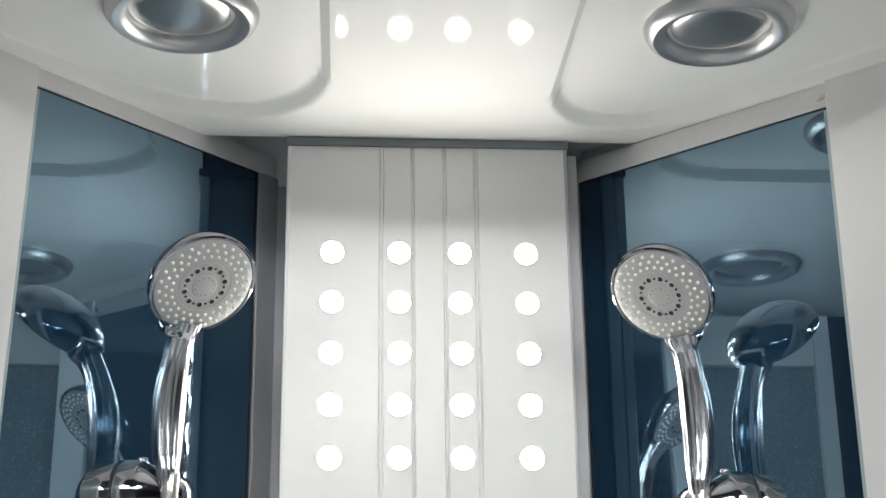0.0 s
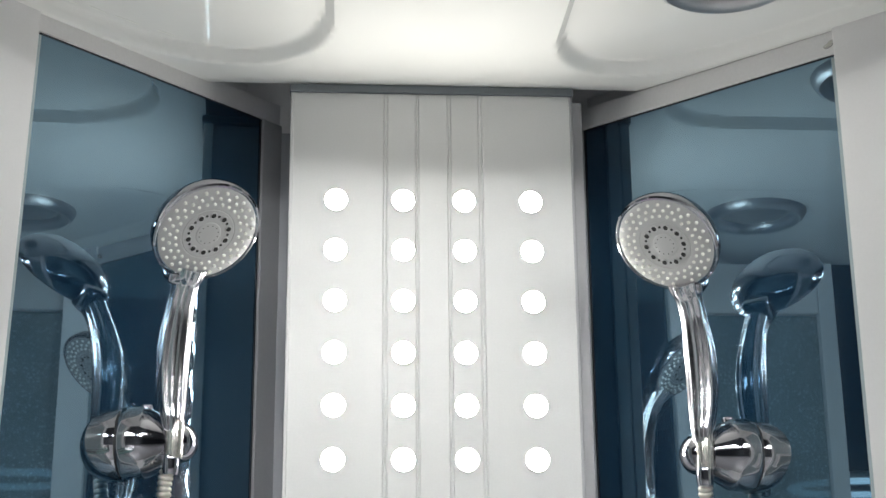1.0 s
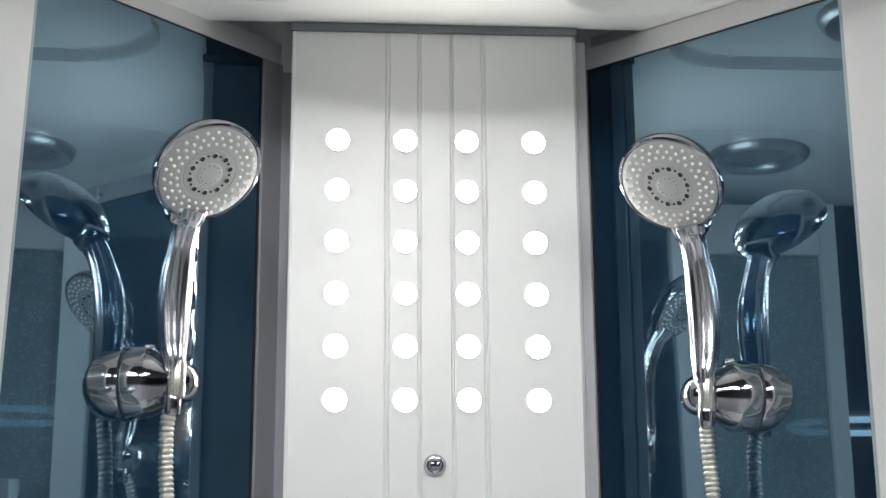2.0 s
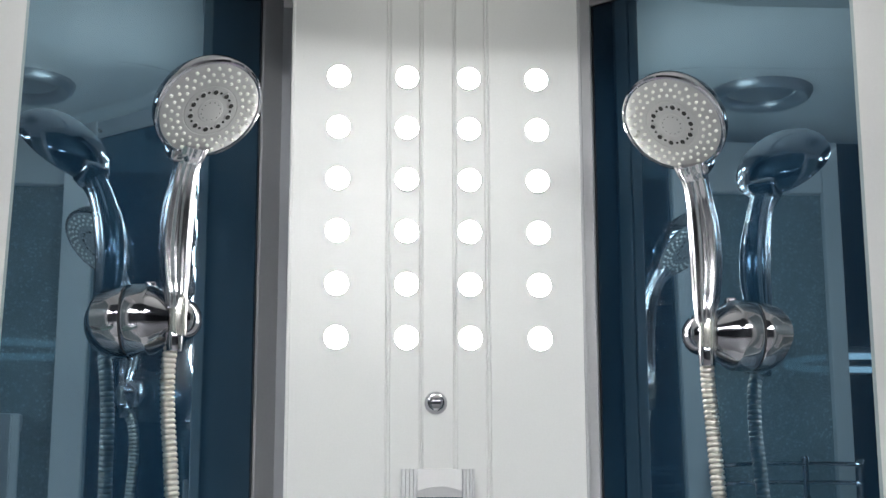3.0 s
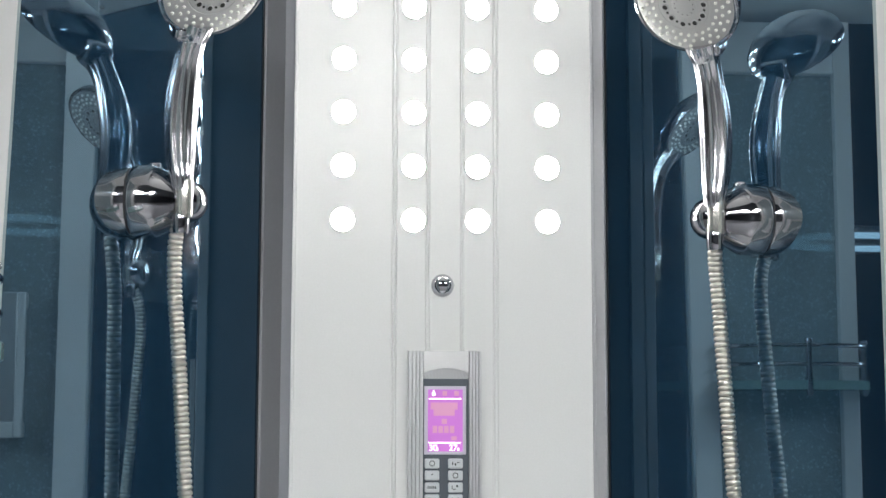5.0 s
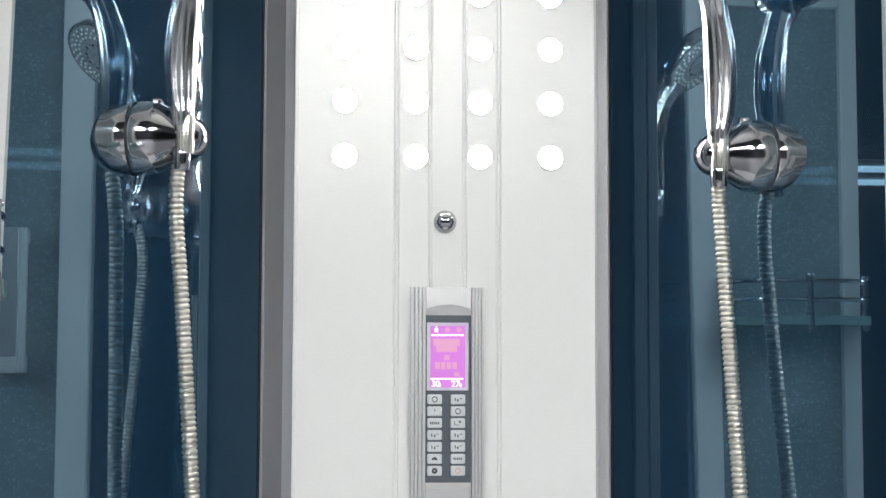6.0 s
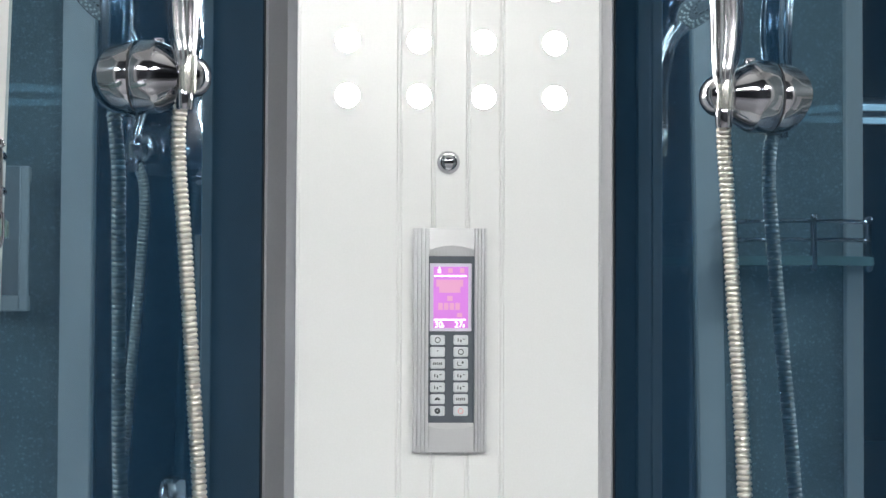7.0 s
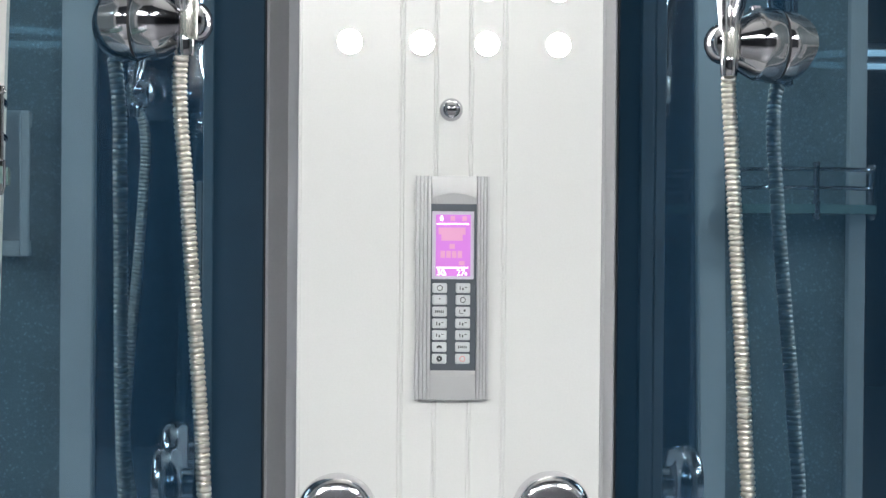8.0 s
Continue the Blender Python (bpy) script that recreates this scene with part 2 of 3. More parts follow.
def side_wall(name, h, sign, z_glass, z_top, s_in, s_out, label):
    """Local frame: x along the wall towards the front, y out of it into the cabin, z up."""
    m = pose(sign * h, 0, 0, 0, 0, -132.8 if sign < 0 else -45)
    flip = 1 if sign < 0 else -1          # into the cabin
    ob = empty(name, m, label, "wall", kind="structure")

    def slab(x0, x1, d0, d1, z0, z1, bev=0.0015):
        a, b = sorted((flip * d0, flip * d1))
        return box(x0, x1, a, b, z0, z1, bev)

    def leaning(bm):
        for v in bm.verts:
            v.co.x += (0.03 if sign < 0 else 0.0) * (2.0 - v.co.z)
        return bm

    part("mirror_glass", slab(s_in - 0.01, s_out + 0.07, -0.008, 0.0, 0.16, z_glass + 0.01, 0.0), MIRROR, ob, "dark blue mirrored glass")
    part("top_rail", slab(s_in - 0.045, s_out + 0.095, -0.03, 0.003, z_glass, z_top), ALU, ob, "satin aluminium rail")
    part("bottom_rail", slab(s_in - 0.045, s_out + 0.095, -0.03, 0.006, 0.13, 0.17), ALU, ob)
    part("inner_stile", slab(s_in - 0.044, s_in, -0.03, 0.005, 0.172, z_glass - 0.001), SHADED_ALU, ob, "satin aluminium stile darkened for shade")
    part("inner_gasket", slab(s_in + 0.0005, s_in + 0.0025, 0.0003, 0.0015, 0.172, z_glass - 0.001, 0.0), GASKET, ob)
    part("top_gasket", slab(s_in + 0.003, s_out, 0.0003, 0.0012, z_glass - 0.0018, z_glass - 0.0003, 0.0), GASKET, ob)
    part("glass_lip", leaning(slab(s_out - 0.004, s_out, 0.0005, 0.004, 0.172, z_glass - 0.005, 0.0)), EDGE, ob, "bright edge of the glass")
    part("post", leaning(slab(s_out + 0.0005, s_out + 0.085, -0.03, 0.0065, 0.13, z_top + 0.003, 0.002)), POST, ob, "pale silver post")
    part("back", slab(s_in - 0.045, s_out + 0.08, -0.06, -0.031, 0.12, z_top + 0.03, 0.0), ALU, ob)
    return ob


side_wall("wall_left", HL, -1, 2.082, 2.112, -0.106, 0.265, "cabin wall of dark blue mirror glass in an aluminium frame")
side_wall("wall_right", HR, 1, 2.069, 2.100, -0.096, 0.283, "cabin wall of dark blue mirror glass in an aluminium frame")


def side_panel(name, x, y0, y1, label):
    ob = empty(name, pose(x, y0, 0), label, "wall", kind="structure")
    t = 0.008 if x > 0 else -0.008
    a, b = sorted((0.0, t))
    part("frosted_pane", box(a, b, y1 - y0, 0.0, 0.15, 1.9995, 0.001), FROST, ob, "grey frosted glass with dried drops")
    a, b = sorted((t * 2.5, -t * 2))
    part("top_rail", box(a, b, y1 - y0, 0.0, 2.0, 2.098, 0.003), POST, ob, "pale silver rail")
    part("end_post", box(a, b, y1 - y0 - 0.032, y1 - y0 - 0.0005, 0.12, 2.10, 0.002), POST, ob, "slim silver end profile")
    return ob


side_panel("wall_front_left", -0.555, -0.262, -0.500, "short side wall of grey frosted glass")
side_panel("wall_front_right", 0.575, -0.252, -0.50, "short side wall of grey frosted glass")

# ---- cabin ceiling: one moulded acrylic sheet with two sunk bays ----
def soft_min(a, b, k=0.05):
    h = max(0.0, min(1.0, 0.5 + 0.5 * (b - a) / k))
    return b * (1 - h) + a * h - k * h * (1 - h)


def ceiling_height(x, y):
    z = 2.1025 - 0.004 * x
    wl = 0.7071 * (x - y + HL)
    wr = 0.7071 * (-x - y + HR)
    left = soft_min(soft_min(-0.132 - x, -0.055 - y, 0.16), wl - 0.02, 0.10)
    right = soft_min(soft_min(x - 0.150, -0.040 - y, 0.13), wr - 0.01, 0.10)
    d = max(left, right)
    t = max(0.0, min(1.0, (d + 0.004) / 0.013))
    return z + 0.016 * t * t * (3 - 2 * t)


def cabin_ceiling():
    bm = bmesh.new()
    nx, ny = 220, 110
    grid = []
    for j in range(ny + 1):
        row = []
        for i in range(nx + 1):
            x, y = -0.62 + 1.24 * i / nx, -0.62 + 0.621 * j / ny
            row.append(bm.verts.new((x, y, ceiling_height(x, y))))
        grid.append(row)
    for j in range(ny):
        for i in range(nx):
            bm.faces.new((grid[j][i], grid[j][i + 1], grid[j + 1][i + 1], grid[j + 1][i]))
    bm.normal_update()
    # a shell with a turned-down front edge
    top = bmesh.ops.extrude_face_region(bm, geom=bm.faces[:])
    for v in top["geom"]:
        if isinstance(v, bmesh.types.BMVert):
            v.co.z = 2.17
    return bm


tagged(part("ceiling_cabin", cabin_ceiling(), ACRYLIC), "glossy white moulded acrylic cabin ceiling", "ceiling", kind="structure")
tagged(part("trim_back", box(-0.31, 0.31, 0.100, 0.112, 0.14, 2.070), SIDE_GREY), "grey plate behind the white column", "trim", kind="structure")
tagged(part("trim_top", box(-0.31, 0.31, 0.100, 0.112, 2.0705, 2.165), POST), "pale silver plate behind the column's top", "trim", kind="structure")


def speaker(x, y):
    z = ceiling_height(x, y)
    ob = empty("ceiling_speaker", pose(x, y, z), "round brushed silver speaker set into the cabin ceiling", "speaker", "ceiling speakers")
    part("ring", lathe([(0.060, 0.004), (0.060, -0.004), (0.063, -0.010), (0.070, -0.015), (0.077, -0.016), (0.083, -0.012), (0.087, -0.005), (0.0885, 0.003), (0.0885, 0.006)], 72), RING, ob, "rounded silver ring")
    part("groove", lathe([(0.0, 0.002), (0.061, 0.002), (0.061, 0.0045), (0.0, 0.0045)], 64), HOLE, ob)
    part("cone_cover", lathe([(0.0, -0.0075), (0.02, -0.0072), (0.04, -0.006), (0.052, -0.003), (0.0555, 0.0), (0.0555, 0.0015), (0.0, 0.0015)], 64), BRUSHED, ob, "brushed grey disc")
    return ob


speaker(-0.297, -0.318)
speaker(0.322, -0.315)

# ---- shower tray ----
tray = empty("shower_tray", pose(0, 0, 0), "white acrylic shower tray on the floor", "shower tray")
part("basin", prism([(-0.62, -0.78), (0.62, -0.78), (0.62, -0.05), (0.35, 0.2), (-0.35, 0.2), (-0.62, -0.05)], 0.0, 0.12, 0.01), TRAY, tray)

# ---- the column ----
column = empty("shower_column", pose(0, 0, 0), "white aluminium shower column with lit round lamps", "shower column")
Z0, Z1 = 0.125, 2.090
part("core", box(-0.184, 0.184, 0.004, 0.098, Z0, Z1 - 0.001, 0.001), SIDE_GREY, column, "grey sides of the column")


part("backing_sheet", box(-0.1836, 0.1836, 0.0018, 0.0039, Z0, Z1), WHITE, column)


def board(x0, x1, lip=0.0012):
    pts = [(x0, 0.0017), (x0, lip), (x0 + lip, 0.0), (x1 - lip, 0.0), (x1, lip), (x1, 0.0017)]
    return prism(pts, Z0, Z1)


for a, b in ((-0.1865, -0.0648), (-0.0600, -0.0226), (-0.0190, 0.0200), (0.0236, 0.0612), (0.0660, 0.1865)):
    part("board", board(a, b), WHITE, column, smooth=False)
for a, b in ((-0.0640, -0.0608), (-0.0218, -0.0198), (0.0208, 0.0228), (0.0620, 0.0652)):
    part("rib", board(a, b, 0.0008), WHITE, column, smooth=False)
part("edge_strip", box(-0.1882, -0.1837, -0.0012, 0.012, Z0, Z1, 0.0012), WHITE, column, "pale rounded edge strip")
# right strip and filler take the shade in their grey; left strip stays white
part("edge_strip", box(0.1837, 0.1882, -0.0012, 0.012, Z0, Z1, 0.0012), SHADED_ALU, column, "rounded edge strip darkened for shade")
part("edge_filler", box(0.1885, 0.2040, 0.018, 0.034, Z0, 2.0895, 0.001), SHADED_ALU, column, "filler strip darkened for shade")
part("cap", box(-0.190, 0.190, -0.004, 0.0985, 2.0905, 2.1015, 0.001), DARK_ALU, column, "grey cap strip")
lamp_x = (-0.1267, -0.0391, 0.0405, 0.1282)
collar = [(0.0154, 0.0), (0.0157, 0.0008), (0.0156, 0.0045), (0.0151, 0.0050), (0.0147, 0.0048), (0.0, 0.0046)]
lens = [(0.0, 0.0078), (0.004, 0.0076), (0.008, 0.0070), (0.0115, 0.0061), (0.0138, 0.0052), (0.0147, 0.0047)]
led = glow = None
for row in range(6):
    for x in lamp_x:
        at = pose(x, -0.0002, 1.600 + 0.06774 * row)
        if led is None:
            led = body = part("led_lamp", lathe(collar, 28, "y"), COLLAR, column, "glowing white round lamp", at)
            glow = part("lens", lathe(lens, 28, "y"), LED, led, "bright white lens")
        else:
            body = tagged(again(led, at), "glowing white round lamp")
            tagged(again(glow, pose(0, 0, 0), body), "bright white lens")

# ---- small chrome knob and valves on the column ----
knob = empty("chrome_knob", pose(-0.0025, 0, 1.5194), "small domed chrome knob on the white column", "knob")
part("dome", lathe([(0.0, 0.0155), (0.006, 0.0145), (0.0105, 0.0112), (0.0135, 0.006), (0.0142, 0.0015), (0.0142, 0.0)], 40, "y"), CHROME, knob)


def valve(x, z):
    ob = empty("shower_valve", pose(x, 0, z), "round chrome mixer handle low on the column", "valve", "column valves")
    part("flange", lathe([(0.036, 0.0), (0.036, 0.004), (0.030, 0.010), (0.024, 0.013), (0.0, 0.013)], 48, "y"), CHROME, ob)
    part("stem", lathe([(0.020, 0.012), (0.020, 0.03), (0.0, 0.03)], 32, "y"), CHROME, ob)
    part("handle", lathe([(0.0, 0.026), (0.030, 0.026), (0.041, 0.028), (0.0460, 0.034), (0.0475, 0.042), (0.0465, 0.052), (0.0430, 0.060), (0.037, 0.0645), (0.030, 0.066), (0.0, 0.067)], 56, "y"), GRIP, ob)
    return ob


valve(-0.137, 1.035)
valve(0.119, 1.037)


# ---- control panel ----
def control_panel():
    k = 0.000248
    W, H = 0.090, 0.2715
    ob = empty("control_panel", pose(-0.045, 0, 1.438), "silver shower control panel with a lit pink display and keys", "control panel")

    def at(x0, x1, y0, y1, d0, d1, bev=0.0):
        return box((x0 - 92) * k, (x1 - 92) * k, -d1, -d0, -(y1 - 200) * k, -(y0 - 200) * k, bev)

    part("backing", box(0.001, W - 0.001, -0.007, 0.0, -H + 0.001, -0.001), DARK_ALU, ob)
    for x0 in (92, 392):
        w = 0.0186 if x0 == 92 else 0.0156
        pts = [(0, -0.0065), (0, -0.0115)]
        n = 4
        for i in range(n):
            a, b = w * i / n, w * (i + 1) / n
            pts += [(a + 0.0008, -0.0135), (b - 0.0011, -0.0135), (b - 0.0008, -0.0108), (b - 0.0001, -0.0108)]
        pts += [(w, -0.0065)]
        bm = prism([((x0 - 92) * k + a, b) for a, b in pts], -H, 0)
        part("side_rail", bm, SILVER, ob, "ribbed silver side rail", smooth=False)
    part("face", at(166, 391, 330, 1160, 0.0071, 0.0095), PANEL_DARK, ob, "dark grey key field")

    def cover(y0, y1, curve_low):
        bm = bmesh.new()
        n = 14
        lo, hi, x0, x1 = -(y1 - 200) * k, -(y0 - 200) * k, (168 - 92) * k, (390 - 92) * k
        ring = []
        for i in range(n + 1):
            t = i / n
            x = x0 + (x1 - x0) * t
            bow = 0.006 * (4 * t * (1 - t))
            if curve_low:
                cols = [(hi, -0.0135), (lo + 0.007 + bow, -0.0138), (lo + 0.005 + bow, -0.0130), (lo, -0.0100), (lo, -0.0071), (hi, -0.0071)]
            else:
                cols = [(lo, -0.0135), (hi - 0.004 - bow * 0.6, -0.0138), (hi - 0.003 - bow * 0.6, -0.0132), (hi, -0.0100), (hi, -0.0071), (lo, -0.0071)]
            ring.append([bm.verts.new((x, d, z)) for z, d in cols])
        for a, b in zip(ring, ring[1:]):
            for j in range(6):
                bm.faces.new((a[j], a[(j + 1) % 6], b[(j + 1) % 6], b[j]))
        bm.faces.new(ring[0])
        bm.faces.new(ring[-1])
        return bm

    part("top_cover", cover(200, 336, True), SILVER, ob, "curved silver cover")
    part("bottom_cover", cover(1153, 1295, False), SILVER, ob, "curved silver cover")
    screen = part("display", at(172, 378, 372, 705, 0.0096, 0.0106, 0.0004), BEZEL, ob, "pink lit display in a pale frame")
    part("lcd", at(190, 362, 388, 690, 0.0107, 0.0110), LCD, screen, "glowing pink screen")

    def glow(x0, x1, y0, y1, mat, nm, d=0.0):
        part(nm, at(x0, x1, y0, y1, 0.0111 + d, 0.0113 + d), mat, screen)

    glow(195, 352, 431, 437, LCD_WHITE, "line")
    glow(193, 350, 645, 651, LCD_WHITE, "line")
    glow(212, 226, 402, 418, LCD_WHITE, "symbol")
    glow(216, 222, 393, 402, LCD_WHITE, "symbol")
    glow(262, 284, 396, 418, LCD_DIM, "symbol")
    glow(320, 342, 396, 418, LCD_DIM, "symbol")
    glow(204, 336, 452, 486, LCD_DIM, "symbol")
    glow(218, 322, 486, 516, LCD_DIM, "symbol")
    glow(258, 284, 532, 556, LCD_DIM, "symbol")
    for i in range(4):
        glow(214 + i * 28, 236 + i * 28, 566, 600, LCD_DIM, "digit")
    glow(306, 332, 616, 636, LCD_DIM, "symbol")
    for text, x, u in (("30", 195, 232), ("27", 293, 335)):
        cu = bpy.data.curves.new("digits", "FONT")
        cu.body, cu.size, cu.extrude = text, 0.0105, 0.0001
        tmp = bpy.data.objects.new("digits", cu)
        scene.collection.objects.link(tmp)
        me = bpy.data.meshes.new_from_object(tmp.evaluated_get(bpy.context.evaluated_depsgraph_get()))
        bpy.data.objects.remove(tmp)
        me.materials.clear()
        me.materials.append(LCD_WHITE)
        o = new("digits", me)
        o.parent = screen
        o.matrix_local = pose((x - 92) * k, -0.0113, -(686 - 200) * k, 90, 0, 0)
        glow(u, u + 9, 672, 685, LCD_WHITE, "unit")
    marks = (("ring", "bars"), ("dot", "ring"), ("word", "slash"), ("bars", "bars"), ("bars", "bars"), ("arch", "word"), ("blot", "power"))
    key = None
    for r, pair in enumerate(marks):
        for c, mark in enumerate(pair):
            cx, cy = (212 if c == 0 else 326), 748 + r * 57.8
            here = pose((cx - 92) * k, -0.0095, -(cy - 200) * k)
            if key is None:
                key = part("button", box(-0.0089, 0.0089, -0.0022, 0.0, -0.0060, 0.0060, 0.0019, 3), BUTTON, ob, "pale rounded key", here)
                b = key
            else:
                b = again(key, here)

            def stroke(x0, x1, z0, z1, mat=INK):
                part("mark", box(x0, x1, -0.0025, -0.0022, z0, z1), mat, b)

            if mark == "bars":
                stroke(-0.004, -0.0028, -0.0022, 0.002)
                stroke(-0.001, 0.0008, -0.0026, 0.0004)
                stroke(0.0022, 0.0048, 0.0005, 0.0016)
            elif mark == "word":
                for q in range(5):
                    stroke(-0.0055 + q * 0.0023, -0.0041 + q * 0.0023, -0.0016, 0.0016)
            elif mark == "dot":
                stroke(-0.0008, 0.0008, 0.0004, 0.0020)
            elif mark == "slash":
                stroke(-0.0045, -0.0036, -0.0022, 0.0024)
                stroke(-0.0036, 0.001, -0.0026, -0.0018)
                stroke(0.0010, 0.0034, 0.0002, 0.0028)
            elif mark in ("ring", "power", "arch", "blot"):
                mat = RED_INK if mark == "power" else INK
                r1, r0 = 0.0036, (0.0026 if mark in ("ring", "power") else 0.0008)
                bm = bmesh.new()
                n = 18
                span = math.pi if mark == "arch" else 2 * math.pi
                vs = []
                for q in range(n + 1):
                    a = span * q / n
                    vs.append([bm.verts.new((rr * math.cos(a), -d, rr * math.sin(a) - (0.0015 if mark == "arch" else 0))) for rr, d in ((r0, 0.0022), (r0, 0.0025), (r1, 0.0025), (r1, 0.0022))])
                for p, q in zip(vs, vs[1:]):
                    for j in range(4):
                        bm.faces.new((p[j], p[(j + 1) % 4], q[(j + 1) % 4], q[j]))
                part("mark", bm, mat, b)
    return ob


control_panel()


# ---- hand showers, their holders and hoses ----
def holder(m):
    """Local origin in the clip; x points away from the glass, -y to the cabin's front."""
    ob = empty("shower_holder", m, "polished chrome shower holder on the mirror glass", "shower holder", "shower holders")
    part("foot", lathe([(0.0, -0.106), (0.0370, -0.106), (0.0388, -0.085), (0.0404, -0.0665), (0.0398, -0.0647), (0.0, -0.0647)], 72, "x"), CHROME, ob, "chrome wall foot")
    part("seam", lathe([(0.0, -0.0646), (0.0390, -0.0646), (0.0390, -0.0618), (0.0, -0.0618)], 56, "x"), GASKET, ob, "black seam ring")
    drum = smooth_path([(0.0408, -0.0617), (0.0422, -0.0600), (0.0428, -0.050), (0.0426, -0.038), (0.0416, -0.0335), (0.0385, -0.0275), (0.0330, -0.0185), (0.0270, -0.009)], 3)
    part("drum", lathe([(0.0, -0.0617), *drum, (0.0, -0.009)], 72, "x"), CHROME, ob, "tapered chrome drum")
    part("ball", lathe([(0.0, -0.014), (0.0215, -0.014), (0.0240, -0.008), (0.0252, 0.0), (0.0240, 0.008), (0.0215, 0.0138), (0.0175, 0.0185), (0.0110, 0.0230), (0.0, 0.0255)], 48, "x"), CHROME, ob, "chrome ball joint")
    part("catch", box(-0.042, -0.030, -0.006, 0.006, 0.037, 0.0450, 0.002), CHROME, ob)
    part("sleeve", lathe([(0.0, -0.022), (0.0095, -0.022), (0.0102, -0.020), (0.0112, 0.020), (0.0106, 0.022), (0.0, 0.022)], 32), SLEEVE, ob, "pale silver sleeve", pose(0.002, -0.019, 0))
    return ob


def hand_shower(m, reach, up, size, tilt, yaw):
    """Local origin in the clip, x out of the wall, z up."""
    ob = empty("hand_shower", m, "chrome hand shower with a round grey spray face", "hand shower", "hand showers")
    lean = reach - 0.044
    keys = smooth_path([(x + lean * (z / 0.205) ** 2, y, z, r) for x, y, z, r in [(0.000, 0, 0.010, 0.0095), (0.000, 0, 0.024, 0.0115), (-0.006, 0, 0.045, 0.0150), (-0.012, 0, 0.085, 0.0172), (-0.013, 0, 0.125, 0.0168), (-0.009, 0, 0.160, 0.0142), (-0.003, 0, 0.183, 0.0145), (0.003, 0, 0.194, 0.0165), (0.006, 0, 0.201, 0.0175)]], 10)
    part("handle", sweep([q[:3] for q in keys], lambda k, run: keys[k][3] * 1.09, 64, flutes=9, depth=0.045), GRIP, ob, "fluted chrome handle")
    head_m = pose(reach, 0, up, 0, 0, yaw) @ pose(0, 0, 0, 0, 90 + tilt, 0) @ Matrix.Scale(size, 4)
    # turned so that local z points out of the face
    head = part("head", lathe([(0.0, -0.034), (0.020, -0.033), (0.038, -0.028), (0.051, -0.020), (0.0590, -0.010), (0.061, 0.0005), (0.0605, 0.003), (0.0585, 0.0042), (0.0560, 0.0036), (0.0, 0.0030)], 72), CHROME, ob, "domed chrome head", head_m)
    part("face_plate", lathe([(0.0, 0.0062), (0.0290, 0.0060), (0.0294, 0.0054), (0.0304, 0.0054), (0.0308, 0.0060), (0.046, 0.0054), (0.0545, 0.0044), (0.0558, 0.0036), (0.0558, 0.0032), (0.0, 0.0032)], 72), FACE, head, "matt grey spray plate")
    part("centre_cap", lathe([(0.0, 0.0080), (0.010, 0.0076), (0.0135, 0.0070), (0.0145, 0.0060), (0.0, 0.0060)], 40), FACE, head)
    nub = bmesh.new()
    for ring, (r, n) in enumerate(((0.0368, 26), (0.0438, 26), (0.0506, 26))):
        for q in range(n):
            a = 2 * math.pi * (q + 0.5 * (ring % 2)) / n
            if abs((a - math.pi + math.pi) % (2 * math.pi)) < 0.16 and r > 0.049:
                continue
            c = Vector((r * math.cos(a), r * math.sin(a), 0.0056 if r < 0.045 else 0.0050))
            rings = [[nub.verts.new(c + Vector((rr * math.cos(math.pi * j / 4), rr * math.sin(math.pi * j / 4), h))) for j in range(8)] for rr, h in ((0.0020, -0.001), (0.0018, 0.0014), (0.0012, 0.0024))]
            for p, s in zip(rings, rings[1:]):
                for j in range(8):
                    nub.faces.new((p[j], p[(j + 1) % 8], s[(j + 1) % 8], s[j]))
            nub.faces.new(rings[-1])
    tagged(part("nozzle_field", nub, NUB, head, "pale rubber nozzles"), kind="stuff")
    eye = jet = small = None
    for q in range(10):
        a = 2 * math.pi * (q + 0.3) / 10
        at = pose(0.0228 * math.cos(a), 0.0228 * math.sin(a), 0.0061)
        if eye is None:
            eye = part("jet_rim", lathe([(0.0028, 0.0002), (0.0030, 0.0014), (0.0036, 0.0012), (0.0040, 0.0)], 18), FACE, head, "", at)
            jet = part("jet_hole", lathe([(0.0, 0.0009), (0.0029, 0.0009), (0.0029, 0.0), (0.0, 0.0)], 14), HOLE, head, "", at)
        else:
            again(eye, at)
            again(jet, at)
        b = a + math.pi / 10
        at = pose(0.0228 * math.cos(b), 0.0228 * math.sin(b), 0.0061)
        if small is None:
            small = part("small_hole", lathe([(0.0, 0.0004), (0.0015, 0.0004), (0.0015, 0.0), (0.0, 0.0)], 10), HOLE, head, "", at)
        else:
            again(small, at)
    dot = None
    for q in range(12):
        a = 2 * math.pi * q / 12
        at = pose(0.0108 * math.cos(a), 0.0108 * math.sin(a), 0.0074)
        if dot is None:
            dot = part("pin_hole", lathe([(0.0, 0.0004), (0.0006, 0.0004), (0.0006, 0.0), (0.0, 0.0)], 8), HOLE, head, "", at)
        else:
            again(dot, at)
    # the tongue that grips the face from the handle
    part("tongue", box(-0.004, 0.015, -0.0185, 0.0185, -0.022, 0.0070, 0.0065, 4), CHROME, head, "smooth chrome neck", pose(0.056, 0, 0))
    return ob


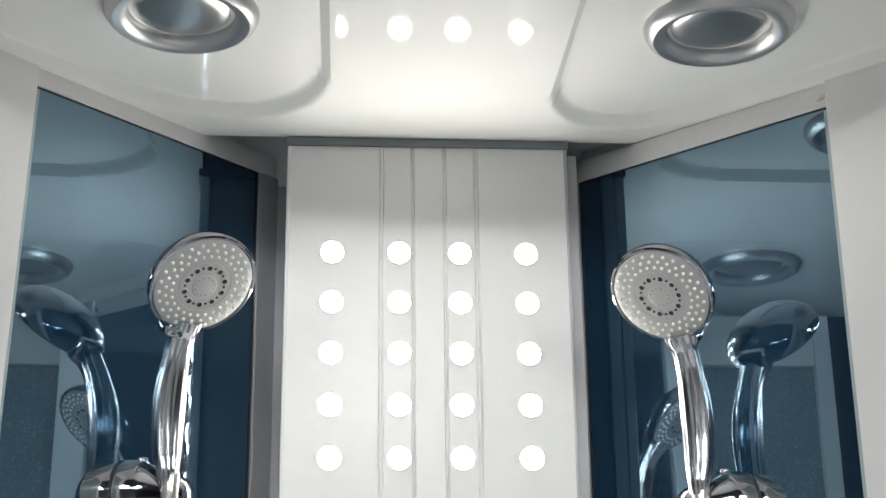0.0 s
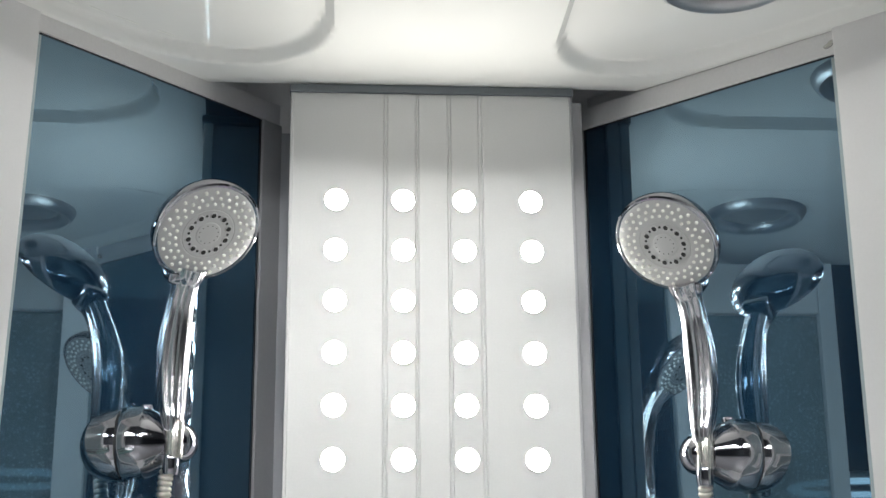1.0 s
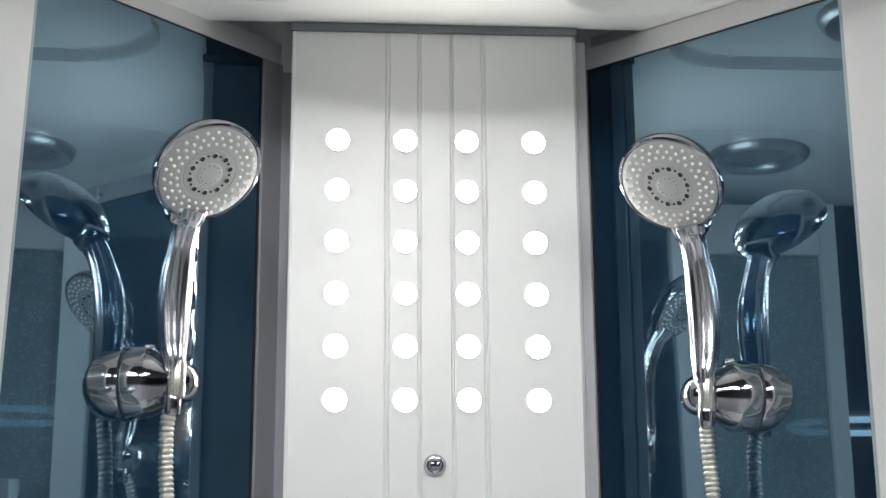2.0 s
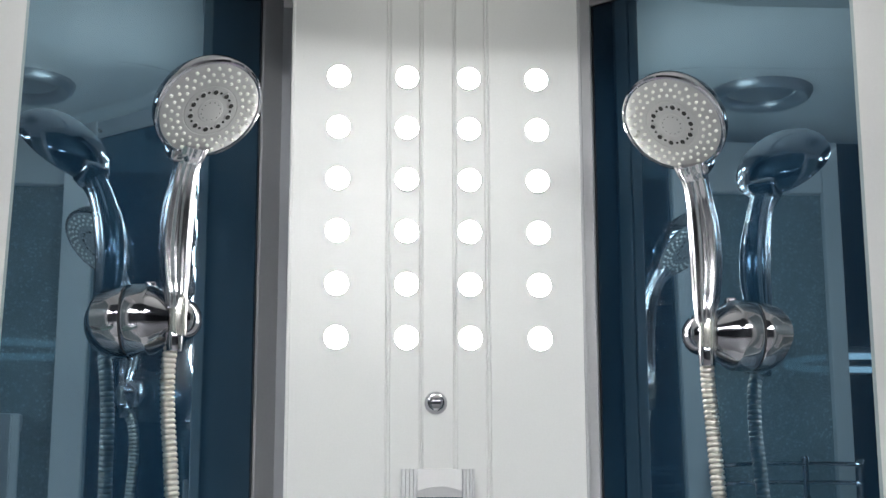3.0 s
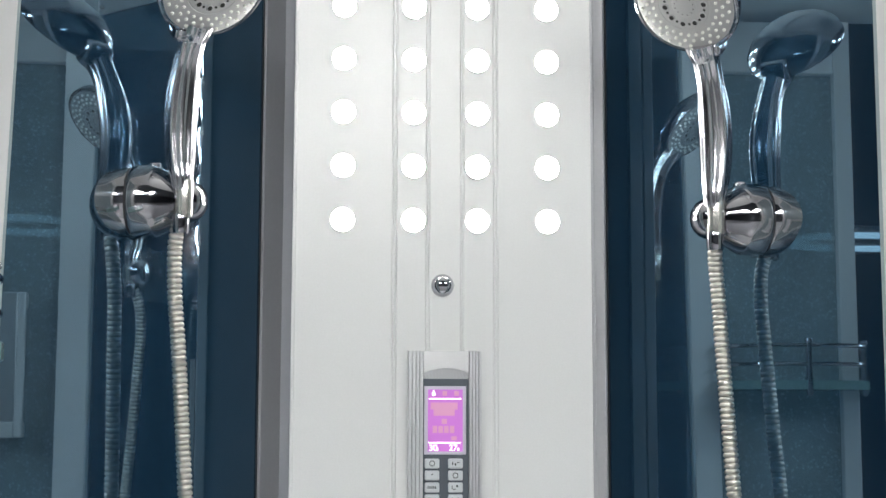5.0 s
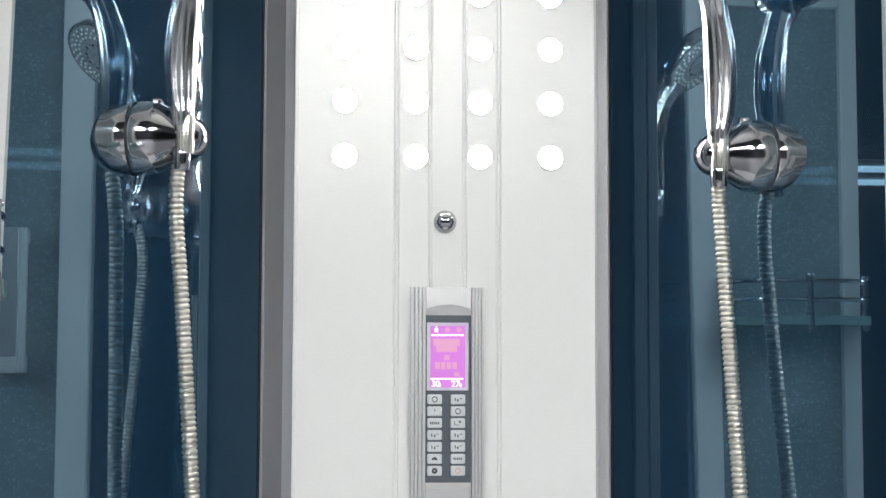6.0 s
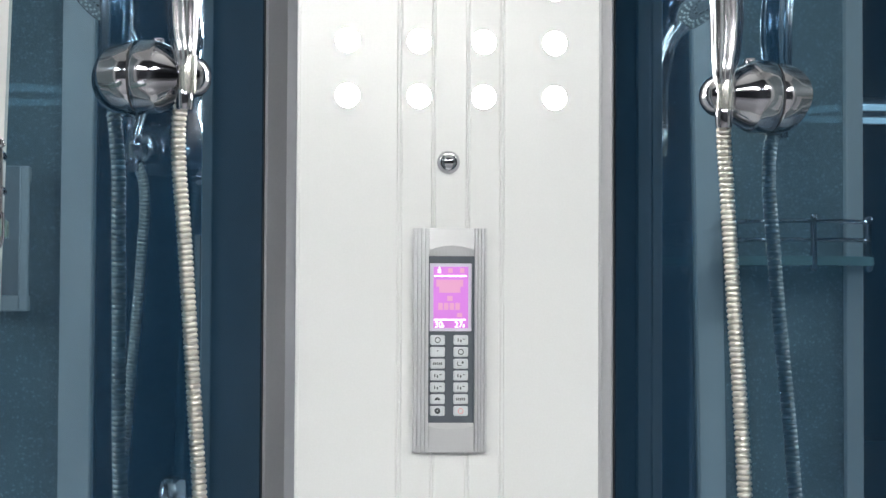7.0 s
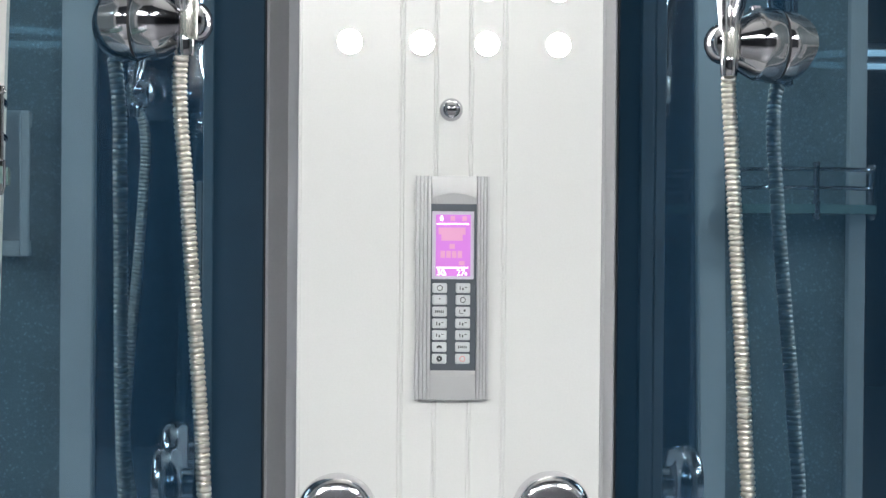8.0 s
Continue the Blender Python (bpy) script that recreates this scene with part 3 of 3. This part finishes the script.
def hose(points, label):
    dense = []
    fine = smooth_path(points, 60)
    step = 0.00064
    run, need = 0.0, 0.0
    last = Vector(fine[0])
    for q in fine[1:]:
        q = Vector(q)
        L = (q - last).length
        while need <= run + L:
            dense.append(last.lerp(q, (need - run) / L))
            need += step
        run += L
        last = q
    ob = empty("shower_hose", Matrix.Translation(points[0]), label, "hose", "shower hoses")
    shape = (0.0, 0.55, 0.82, 0.94, 1.0, 1.0, 0.97, 0.88, 0.60, 0.05)
    bm = sweep([p - Vector(points[0]) for p in dense], lambda k, run: 0.0069 + 0.0020 * shape[k % 10], 14, side=Vector((1, 0, 0)))
    part("coil", bm, HOSE, ob, "ridged steel hose")
    part("nut", lathe([(0.0, 0.004), (0.0098, 0.004), (0.0105, 0.0), (0.0095, -0.016), (0.0085, -0.018), (0.0, -0.018)], 28), CHROME, ob)
    return ob


CLIP_L, CLIP_R = Vector((-0.3087, -0.0878, 1.6076)), Vector((0.3105, -0.1019, 1.5925))
for clip, turn in ((CLIP_L, -6), (CLIP_R, -174)):
    flip = Matrix.Diagonal((1, -1, 1, 1)) if turn < -90 else Matrix.Identity(4)
    holder(pose(clip.x, clip.y, clip.z, 0, 0, turn) @ flip)
hand_shower(pose(CLIP_L.x - 0.004, CLIP_L.y - 0.019, CLIP_L.z, 0, 0, -60), 0.074, 0.2345, 1.085, 45.0, 8)
hand_shower(pose(CLIP_R.x - 0.001, CLIP_R.y - 0.019, CLIP_R.z, 0, 0, -129), 0.066, 0.2415, 1.06, 43.0, -4)
LABEL = "ridged steel shower hose hanging from the hand shower"
hose([(-0.3125, -0.107, 1.585), (-0.3190, -0.101, 1.555), (-0.3185, -0.0965, 1.50), (-0.3129, -0.0962, 1.435), (-0.3056, -0.0951, 1.331), (-0.2931, -0.0936, 1.144), (-0.283, -0.085, 1.00), (-0.24, -0.05, 0.78)], LABEL)
hose([(0.3095, -0.121, 1.570), (0.3125, -0.108, 1.54), (0.3165, -0.105, 1.49), (0.3185, -0.1081, 1.439), (0.3232, -0.1151, 1.334), (0.3300, -0.1300, 1.150), (0.331, -0.134, 1.00), (0.30, -0.09, 0.78)], LABEL)


# ---- corner shelf and door handle, seen in the mirror glass ----
def corner_shelf(x, y, z):
    ob = empty("glass_shelf", pose(x, y, z), "small curved glass shelf with a double chrome rail", "shelf")

    def arc(r, n=24):
        return [(r * math.sin(math.pi * k / n) ** 0.7, -1.22 * r * math.cos(math.pi * k / n), 0) for k in range(n + 1)]

    plate = [(p[0], p[1]) for p in arc(0.112)]
    part("plate", prism(plate, -0.009, 0.007), CLEAR_GREEN, ob, "greenish glass plate")
    for h in (0.036, 0.069):
        part("rail", sweep([(a, b, h) for a, b, _ in arc(0.106)], lambda k, run: 0.0038, 10, side=Vector((0, 0, 1))), CHROME, ob)
    for k in (1, 12, 23):
        a, b, _ = arc(0.106)[k]
        part("rail_post", lathe([(0.0, -0.020), (0.005, -0.019), (0.0075, -0.012), (0.0075, 0.012), (0.0055, 0.014), (0.0055, 0.074), (0.0075, 0.076), (0.0060, 0.081), (0.0, 0.082)], 16), CHROME, ob, "", pose(a, b, 0))
    return ob


corner_shelf(-0.555, -0.41, 1.419)


def pull_handle(x, y, z):
    """A flat upright grip on two deep feet."""
    ob = empty("pull_handle", pose(x, y, z), "pale upright bar handle on the frosted glass", "handle")
    part("bar", box(-0.040, -0.026, -0.0075, 0.0075, -0.128, 0.128, 0.003), POST, ob)
    part("grip_plate", box(-0.036, -0.030, -0.060, -0.0076, -0.100, 0.128, 0.002), SILVER, ob, "silver grip plate")
    for h in (-0.114, 0.114):
        part("foot", box(-0.0299, 0.0, -0.055, 0.007, h - 0.014, h + 0.014, 0.003), POST, ob)
    part("lower_bracket", box(-0.040, -0.0301, -0.060, -0.0076, -0.128, -0.1005, 0.002), POST, ob)
    return ob


pull_handle(0.575, -0.326, 1.45)


# ---- small marks ----
def scuff(x0, y0, x1, y1):
    """A thin pale scratch under the cabin ceiling."""
    a, b = Vector((x0, y0, 0)), Vector((x1, y1, 0))
    d = (b - a).normalized()
    n = Vector((-d.y, d.x, 0)) * 0.0007
    bm = bmesh.new()
    under = [bm.verts.new((p.x, p.y, ceiling_height(p.x, p.y) - 0.0004)) for p in (a - n, b - n, b + n, a + n)]
    over = [bm.verts.new((v.co.x, v.co.y, v.co.z + 0.0006)) for v in under]
    bm.faces.new(under)
    for k in range(4):
        bm.faces.new((under[k], under[(k + 1) % 4], over[(k + 1) % 4], over[k]))
    return tagged(part("scuff", bm, NUB), "thin pale scratch on the white ceiling", "scratch", "ceiling scratches")


for ends in ((-0.452, -0.205, -0.438, -0.190), (-0.425, -0.186, -0.408, -0.167), (-0.398, -0.160, -0.372, -0.137), (-0.352, -0.122, -0.330, -0.104)):
    scuff(*ends)
smear = bmesh.new()
bmesh.ops.create_icosphere(smear, subdivisions=3, radius=1)
for v in smear.verts:
    w = 1 + 0.35 * noise.noise(v.co * 1.8)
    v.co = Vector((v.co.x * 0.012 * w, v.co.y * 0.0012, v.co.z * 0.006 * w + 0.45 * v.co.x * 0.012))
tagged(part("sealant_smear", smear, SLEEVE, None, "", pose(0.4785, -0.1985, 2.083, 0, 0, -45)), "small grey sealant smear on the rail corner", "smear")
